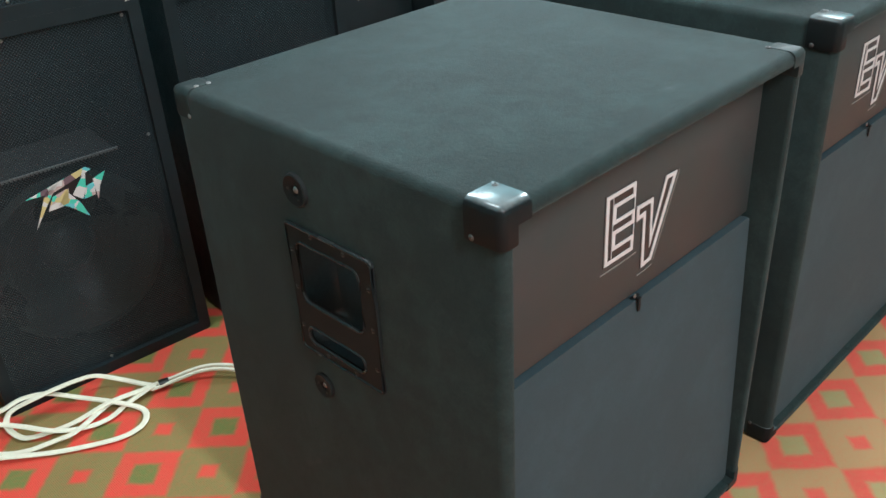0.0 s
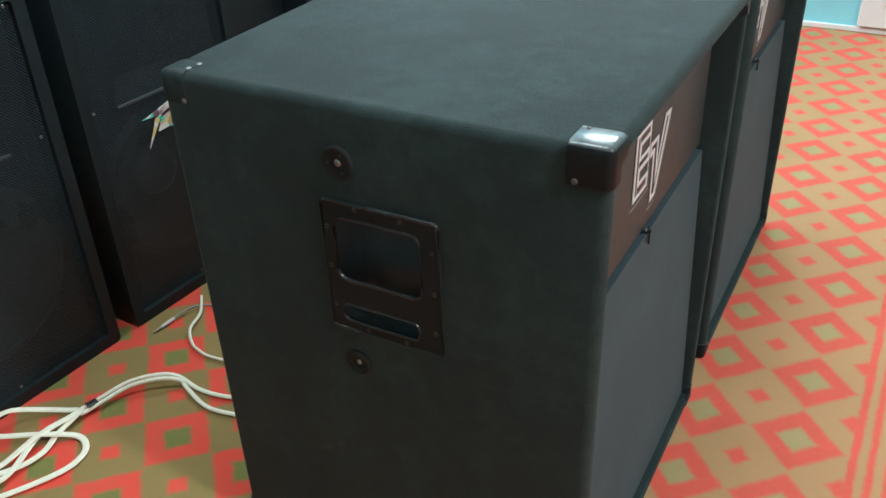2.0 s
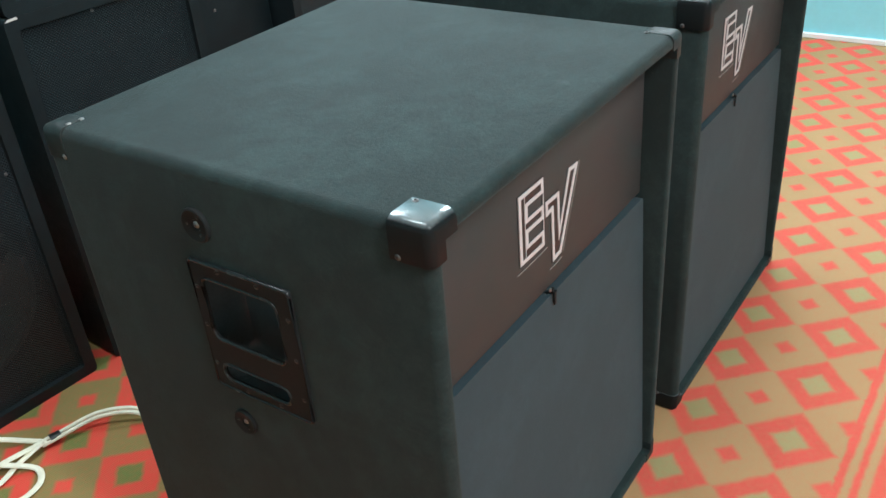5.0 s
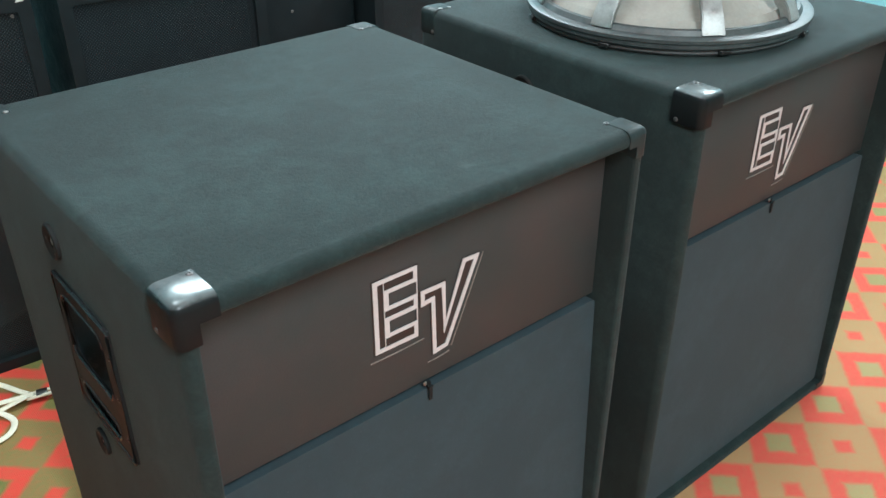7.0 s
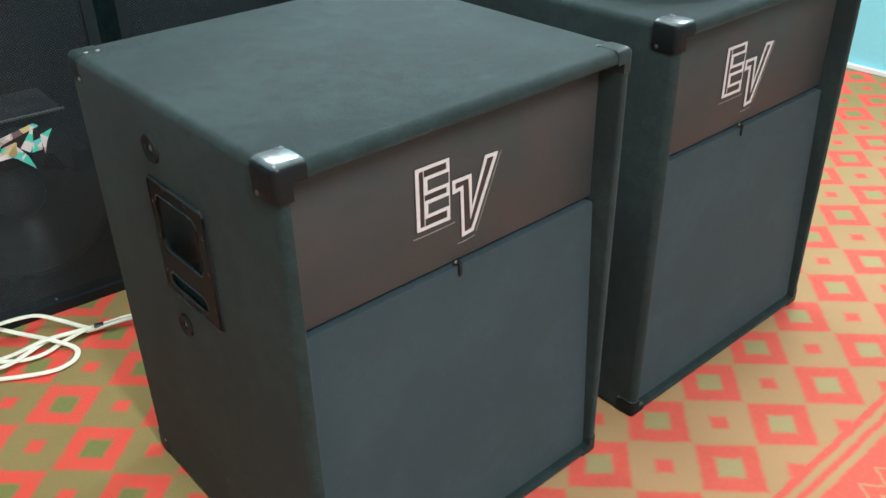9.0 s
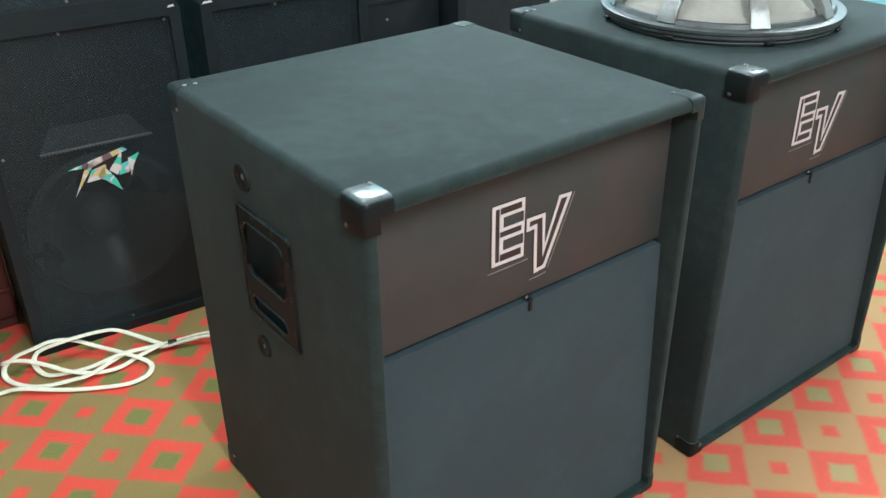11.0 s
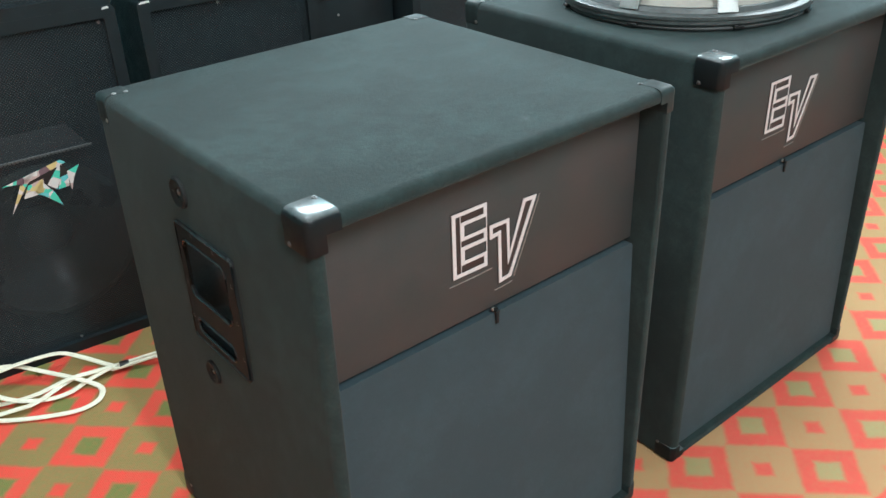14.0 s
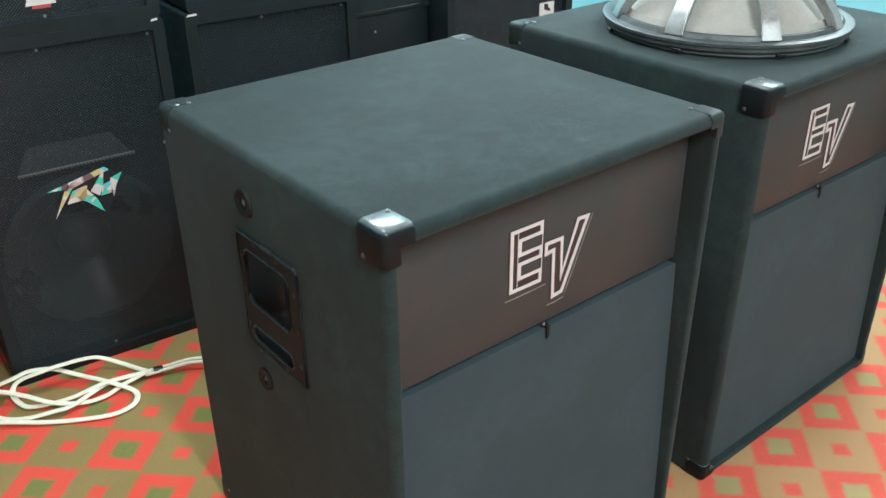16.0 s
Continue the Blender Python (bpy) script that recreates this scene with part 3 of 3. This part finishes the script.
    # little hook that holds the grille
    hook = block((-0.004, -0.004, -0.004), (0.004, 0.002, 0.006), 0.0015, 2)
    block((-0.0035, -0.0075, -0.026), (0.0045, -0.0045, 0.000), 0.0012, 2, hook)
    block((-0.0045, -0.0085, -0.003), (0.0055, -0.0035, 0.001), 0.0012, 2, hook)
    latch = part("latch", hook, BLACK_PLASTIC, sub, "small dark hook", m=pose(0.309 + dx * 0.5, 0.0355, seam + 0.004) @ Matrix.Diagonal((0.72, 0.8, 0.8, 1)))
    part("screw", screw_head(0.004), SCREW_METAL, latch, m=pose(-0.006, -0.001, 0.004, 90, 0, 0))
    return sub


near_sub = subwoofer(pose(0.5575, 0.518, 0, 0, 0, 0.1), "black felt-covered bass cabinet with corner protectors and a side handle")
far_sub = subwoofer(pose(1.316, 0.527, 0) @ Matrix.Diagonal((1.0063, 1, 1, 1)), "black felt-covered bass cabinet with a bare driver lying on top", -0.0090, -0.0045, 0.549)


# ---- loose driver lying face down ----
def driver(m):
    it = thing("loudspeaker_driver", m, "bare large loudspeaker driver with cast basket lying on its face", "speaker driver")
    part("gasket", lathe([(0.190, 0), (0.222, 0), (0.224, 0.003), (0.222, 0.008), (0.190, 0.008)], 72), GASKET, it, "black rubber gasket")
    ring = lathe([(0.185, 0.008), (0.226, 0.008), (0.2285, 0.011), (0.2285, 0.017), (0.231, 0.019), (0.231, 0.024), (0.226, 0.026), (0.214, 0.026), (0.209, 0.033), (0.203, 0.034), (0.196, 0.028), (0.185, 0.020), (0.185, 0.008)], 72)
    flange = part("flange", ring, DARK_CAST, it, "dark grey cast rim")
    for k in range(8):
        a = radians(12 + 45 * k)
        part("bolt", block((-0.009, -0.004, -0.004), (0.009, 0.004, 0.003), 0.001, 1), BLACK_SCREW, flange, m=pose(0.2275 * math.cos(a), 0.2275 * math.sin(a), 0.006, 0, 0, math.degrees(a) + 90))
    part("cone", lathe([(0.196, 0.026), (0.186, 0.040), (0.178, 0.036), (0.160, 0.050), (0.118, 0.088), (0.078, 0.125), (0.060, 0.138), (0.0, 0.138)], 72), PAPER_CONE, it, "pale paper back of the cone")
    part("hub", lathe([(0.0, 0.128), (0.075, 0.128), (0.095, 0.133), (0.108, 0.142), (0.110, 0.152), (0.100, 0.156), (0.0, 0.156)], 48), CAST_METAL, it, "cast aluminium hub")
    for k in range(8):
        bm = bmesh.new()
        rows = []
        for r, z, half, thick in ((0.212, 0.024, 0.0185, 0.010), (0.202, 0.046, 0.0170, 0.010), (0.176, 0.078, 0.0150, 0.012), (0.140, 0.116, 0.0135, 0.014), (0.104, 0.146, 0.0130, 0.012)):
            rows.append([bm.verts.new(p) for p in ((r + 0.004, -half, z + 0.004), (r + 0.004, half, z + 0.004), (r - thick, half * 0.75, z - thick * 0.6), (r - thick, -half * 0.75, z - thick * 0.6))])
        for a, b in zip(rows, rows[1:]):
            for s in range(4):
                bm.faces.new((a[s], a[(s + 1) % 4], b[(s + 1) % 4], b[s]))
        bm.faces.new(rows[0]), bm.faces.new(rows[-1])
        bmesh.ops.bevel(bm, geom=[e for e in bm.edges if abs(e.verts[0].co.y - e.verts[1].co.y) < 0.006], offset=0.0018, segments=2, affect="EDGES")
        part("spoke", bm, CAST_METAL, it, m=pose(0, 0, 0, 0, 0, 45 * k + 8))
    part("magnet", lathe([(0.0, 0.156), (0.094, 0.156), (0.097, 0.160), (0.097, 0.206), (0.094, 0.210), (0.0, 0.210)], 48), DARK_CAST, it, "dark ring magnet")
    return it


driver(pose(1.606, 0.814, 0.822, 0, 0, 3) @ Matrix.Scale(1.03, 4))


# ---- full-range cabinets along the back ----
def full_range(m, w, h, d, label, group="row of speakers at the back", badge=True):
    """A cabinet with a frame, perforated grille, horn above and woofer below. Local front is y = 0, facing -y."""
    it = thing("full_range_speaker", m, label, "speaker", group)
    f = 0.026
    shell = slab([rounded_rect(0, 0, w, h, 0.012, 4), rounded_rect(f, f, w - f, h - f, 0.006, 3)], 0, d)
    part("body", shell, SPEAKER_BLACK, it)
    part("back_panel", block((f - 0.004, d - 0.02, f - 0.004), (w - f + 0.004, d - 0.004, h - f + 0.004)), SPEAKER_BLACK, it)
    cx, cz, r = w / 2, 0.285, min(0.19, w / 2 - f - 0.008)
    hz0 = 0.50
    circle = [(cx + r * math.cos(2 * math.pi * k / 40), cz + r * math.sin(2 * math.pi * k / 40)) for k in range(40)]
    part("baffle", slab([[(f, f), (w - f, f), (w - f, h - f), (f, h - f)], circle], 0.05, 0.065), SPEAKER_BLACK, it)
    tray = bmesh.new()
    corners = [(cx - 0.125, 0.018, hz0 + 0.006), (cx + 0.125, 0.018, hz0 + 0.006), (cx + 0.090, 0.044, hz0 + 0.056), (cx - 0.090, 0.044, hz0 + 0.056)]
    low_ring, high_ring = [tray.verts.new((x, y + 0.004, z - 0.003)) for x, y, z in corners], [tray.verts.new(c) for c in corners]
    tray.faces.new(high_ring), tray.faces.new(low_ring)
    for k in range(4):
        tray.faces.new((low_ring[k], low_ring[(k + 1) % 4], high_ring[(k + 1) % 4], high_ring[k]))
    part("horn_lip", tray, HORN_DARK, it, "dark moulded horn lip")
    woofer = lathe([(r, 0.0), (r + 0.004, 0.006), (r - 0.012, 0.012), (r - 0.022, 0.006), (r - 0.034, 0.002), (r * 0.62, -0.032), (0.062, -0.062)], 56)
    woofer = part("woofer", woofer, CONE_BLACK, it, "black paper cone", m=pose(cx, 0.046, cz, 90, 0, 0))
    part("dust_cap", lathe([(0.062, -0.062), (0.055, -0.046), (0.035, -0.034), (0.0, -0.029)], 40), DUST_GREY, woofer)
    part("surround", lathe([(r * 0.70, -0.020), (r * 0.75, -0.006), (r * 0.81, -0.002), (r * 0.86, -0.006), (r * 0.89, -0.012)], 56), CONE_BLACK, woofer)
    part("grille", block((f - 0.001, 0.013, f - 0.001), (w - f + 0.001, 0.0145, h - f + 0.001)), GRILLE, it, "black perforated steel grille")
    lip = block((cx - 0.125, 0.0095, hz0 + 0.006), (cx + 0.125, 0.0125, hz0 + 0.010), 0.001, 1)
    for k in range(31):
        block((cx - 0.1245 + 0.0083 * k, 0.0065, hz0 + 0.0045), (cx - 0.1200 + 0.0083 * k, 0.0100, hz0 + 0.0105), 0, 1, lip)
    part("crease", lip, HORN_GREY, it)
    for x, z in ((f + 0.012, hz0 + 0.014), (w - f - 0.012, hz0 + 0.014), (cx - 0.03, h - f - 0.008), (cx, f + 0.006), (w - f - 0.01, h - f - 0.01)):
        part("screw", screw_head(0.0036), SCREW_METAL, it, m=pose(x, 0.0125, z, 90, 0, 0))
    if badge:
        shards = (((-0.080, 0.010), (0.052, 0.040), (0.060, 0.034), (-0.030, 0.008)), ((-0.040, 0.014), (-0.016, 0.024), (-0.050, -0.018), (-0.078, -0.058)),
                  ((-0.030, -0.004), (0.004, 0.004), (-0.004, -0.028), (-0.044, -0.030)), ((0.000, -0.002), (0.022, -0.036), (0.032, -0.068), (-0.002, -0.034), (-0.020, -0.024)),
                  ((0.014, -0.012), (0.048, 0.030), (0.040, -0.006), (0.030, -0.026)), ((0.044, -0.004), (0.062, 0.000), (0.058, -0.026), (0.036, -0.028)), ((0.064, 0.008), (0.088, 0.016), (0.072, -0.010), (0.064, -0.036)))
        base = part("badge", slab([[(-0.060, 0.010), (0.050, 0.030), (0.072, 0.006), (0.056, -0.026), (-0.040, -0.032)]], 0.0085, 0.0105), EMBLEM_BACK, it, "jagged rainbow foil badge", m=pose(cx + 0.005, 0, 0.450) @ Matrix.Diagonal((0.93, 1, 0.93, 1)))
        for s in shards:
            part("shard", slab([inset_loop(list(s), -0.0018)], 0.0065, 0.0085), FOIL, base)
    return it


TURN = -4.4
left_speaker = full_range(pose(0.345, 1.752, 0, 0, 0, TURN), 0.480, 0.805, 0.36, "black full-range speaker with steel grille and rainbow badge on the carpet")
middle_speaker = full_range(pose(0.872, 1.712, 0, 0, 0, TURN), 0.440, 0.800, 0.36, "narrower black full-range speaker with steel grille and rainbow badge")
stacked = full_range(pose(0.352, 1.752, 0.805, 0, 0, TURN), 0.470, 0.62, 0.34, "black full-range speaker stacked on another, with a red and white sticker", badge=False)
sticker = part("sticker", slab([[(-0.030, 0), (0.030, 0), (0.026, 0.034), (-0.018, 0.034)]], 0.010, 0.012), STICKER_WHITE, stacked, "white sticker with a red stripe", m=pose(0.232, 0, 0.056))
part("stripe", slab([[(-0.018, -0.007), (0.018, -0.007), (0.018, 0.0), (-0.018, 0.0)]], 0.0095, 0.0115), STICKER_RED, sticker)
part("stripe", slab([[(-0.006, 0.012), (0.010, 0.012), (0.010, 0.022), (-0.006, 0.022)]], 0.0088, 0.0099), STICKER_RED, sticker)
full_range(pose(0.880, 1.712, 0.800, 0, 0, TURN), 0.430, 0.62, 0.34, "black full-range speaker stacked on a narrower one", badge=False)
right_speaker = full_range(pose(1.625, 1.700, 0, 0, 0, -2), 0.480, 0.760, 0.36, "black full-range speaker with a white printed plate on its grille", badge=False)
plate = part("name_plate", slab([rounded_rect(-0.028, 0, 0.030, 0.050, 0.003, 2)], 0.009, 0.012), STICKER_WHITE, right_speaker, "white plate with dark print", m=pose(0.382, 0, 0.610))
part("print", slab([[(-0.010, 0.030), (0.014, 0.022), (0.014, 0.032), (0.006, 0.034), (0.004, 0.046), (-0.010, 0.046)]], 0.0082, 0.0092), EMBLEM_BACK, plate)

# highlights on two top corners, laid on as white slivers
for box, x, z, w in ((middle_speaker, 0.004, 0.7935, 0.026), (left_speaker, 0.452, 0.797, 0.016)):
    part("painted_glint", slab([[(0, 0), (w, 0.0015), (w * 0.9, 0.006), (w * 0.2, 0.005)]], -0.0012, 0.0004), STICKER_WHITE, box, "painted glint on the corner", m=pose(x, 0, z))

# plain box between them
plain_box = thing("equipment_case", pose(1.335, 1.775, 0, 0, 0, -2), "plain dark equipment case with a maroon cloth over its corner", "case")
part("body", block((0, 0, 0), (0.275, 0.30, 0.9), 0.01, 3), SPEAKER_BLACK, plain_box)
part("lid_trim", block((-0.002, -0.003, 0.70), (0.277, 0.303, 0.712), 0.002, 1), SPEAKER_BLACK, plain_box)
for x, z in ((0.095, 0.655), (0.20, 0.80)):
    part("screw", screw_head(0.004), SCREW_METAL, plain_box, m=pose(x, 0, z, 90, 0, 0))

# maroon cabinet and a low black case in the corner
chest = thing("maroon_chest", pose(-0.044, 1.93, 0), "dark maroon cloth-covered chest beside the speaker row", "chest")
part("body", block((0, 0, 0.03), (0.395, 0.35, 0.62), 0.012, 3), MAROON, chest)
part("plinth", block((0.004, 0.012, 0), (0.391, 0.345, 0.032), 0.003, 1), MAROON, chest)
part("ledge", block((-0.004, -0.008, 0.112), (0.398, 0.002, 0.120), 0.002, 1), MAROON, chest)
low = thing("low_case", pose(-0.08, 1.70, 0), "low black rounded case on the carpet", "case")
part("body", block((0, 0, 0), (0.335, 0.20, 0.105), 0.03, 5), BLACK_PLASTIC, low)
part("rim", sweep([(x, y, 0.052) for x, y in rounded_rect(-0.002, -0.002, 0.337, 0.202, 0.03)], 0.004, seg=6, closed=True, steps=1), HORN_GREY, low)

# ---- cables ----
cable = thing("extension_cable", pose(0, 0, 0), "cream flat extension cable coiled in loops and taped together", "cable")
FLAT = 0.0068
coil = [(0.607, 1.592, 0.012), (0.518, 1.614, 0.014), (0.42, 1.58, 0.016), (0.377, 1.59, 0.012), (0.321, 1.611, 0.008), (0.281, 1.648, 0.006), (0.257, 1.695, 0.008), (0.26, 1.718, 0.025),
        (0.29, 1.726, 0.04), (0.334, 1.719, 0.05), (0.373, 1.718, 0.054), (0.419, 1.705, 0.046), (0.471, 1.671, 0.022), (0.515, 1.602, 0.02), (0.549, 1.555, 0.008), (0.543, 1.522, 0.006),
        (0.515, 1.502, 0.006), (0.464, 1.507, 0.006), (0.367, 1.561, 0.006), (0.276, 1.626, 0.012), (0.244, 1.648, 0.006), (0.208, 1.644, 0.006), (0.15, 1.6, 0.006)]
part("loop", sweep(coil, FLAT, 0.0035), WHITE_CABLE, cable)
coil = [(0.601, 1.594, 0.016), (0.585, 1.589, 0.018), (0.535, 1.589, 0.01), (0.489, 1.576, 0.008), (0.44, 1.583, 0.01), (0.385, 1.611, 0.02), (0.34, 1.666, 0.03), (0.302, 1.705, 0.036), (0.264, 1.727, 0.034), (0.232, 1.741, 0.012), (0.18, 1.72, 0.006)]
part("loop", sweep(coil, FLAT, 0.0035), WHITE_CABLE, cable)
coil = [(0.598, 1.592, 0.02), (0.58, 1.593, 0.02), (0.503, 1.607, 0.022), (0.424, 1.615, 0.012), (0.353, 1.64, 0.008), (0.33, 1.666, 0.01), (0.322, 1.692, 0.03), (0.342, 1.706, 0.046), (0.392, 1.695, 0.056), (0.433, 1.693, 0.056), (0.485, 1.7, 0.046), (0.524, 1.697, 0.036), (0.564, 1.662, 0.02), (0.59, 1.621, 0.014), (0.601, 1.606, 0.012)]
part("loop", sweep(coil, FLAT, 0.0035), WHITE_CABLE, cable)
lead = [(0.601, 1.602, 0.012), (0.622, 1.597, 0.012), (0.647, 1.589, 0.014), (0.706, 1.567, 0.02), (0.747, 1.524, 0.024), (0.769, 1.489, 0.016)]
part("lead", sweep(lead + [(0.765, 1.431, 0.006), (0.771, 1.368, 0.006), (0.8, 1.28, 0.006), (0.84, 1.15, 0.006)], 0.0050, 0.0038), WHITE_CABLE, cable)
part("lead", sweep([(x - 0.008, y - 0.0125, z) for x, y, z in lead] + [(0.756, 1.455, 0.006), (0.731, 1.385, 0.006), (0.735, 1.325, 0.006), (0.76, 1.24, 0.006), (0.8, 1.15, 0.006)], 0.0050, 0.0038), WHITE_CABLE, cable)
tape = part("tape", sweep([(0.615, 1.594, 0.012), (0.625, 1.591, 0.012), (0.636, 1.588, 0.012)], 0.0125, 0.0075, seg=12), BLACK_TAPE, cable, "black insulating tape")

audio = thing("audio_lead", pose(0, 0, 0), "thin grey audio lead with a bare jack plug on the carpet", "cable")
part("wire", sweep([(0.925, 1.655, 0.007), (0.950, 1.648, 0.012), (0.985, 1.640, 0.010), (1.02, 1.60, 0.005), (1.05, 1.50, 0.005), (1.02, 1.38, 0.005), (0.95, 1.25, 0.005)], 0.0024), GREY_CABLE, audio)
plug = part("plug", sweep([(0.893, 1.658, 0.006), (0.910, 1.657, 0.0065), (0.930, 1.654, 0.0075)], 0.0040, seg=12), STICKER_WHITE, audio, "pale plug sleeve")
part("tip", sweep([(0.870, 1.661, 0.005), (0.876, 1.6605, 0.005), (0.893, 1.658, 0.006)], 0.0024, seg=10), BRASS, plug, "metal plug tip")
spare = thing("signal_cable", pose(0, 0, 0), "thin white cable curving out from behind the cabinet", "cable")
part("wire", sweep([(1.03, 1.66, 0.006), (0.971, 1.610, 0.010), (0.915, 1.590, 0.010), (0.880, 1.555, 0.006), (0.865, 1.522, 0.006), (0.859, 1.474, 0.006), (0.88, 1.36, 0.006), (0.93, 1.2, 0.006)], 0.0034), WHITE_CABLE, spare)
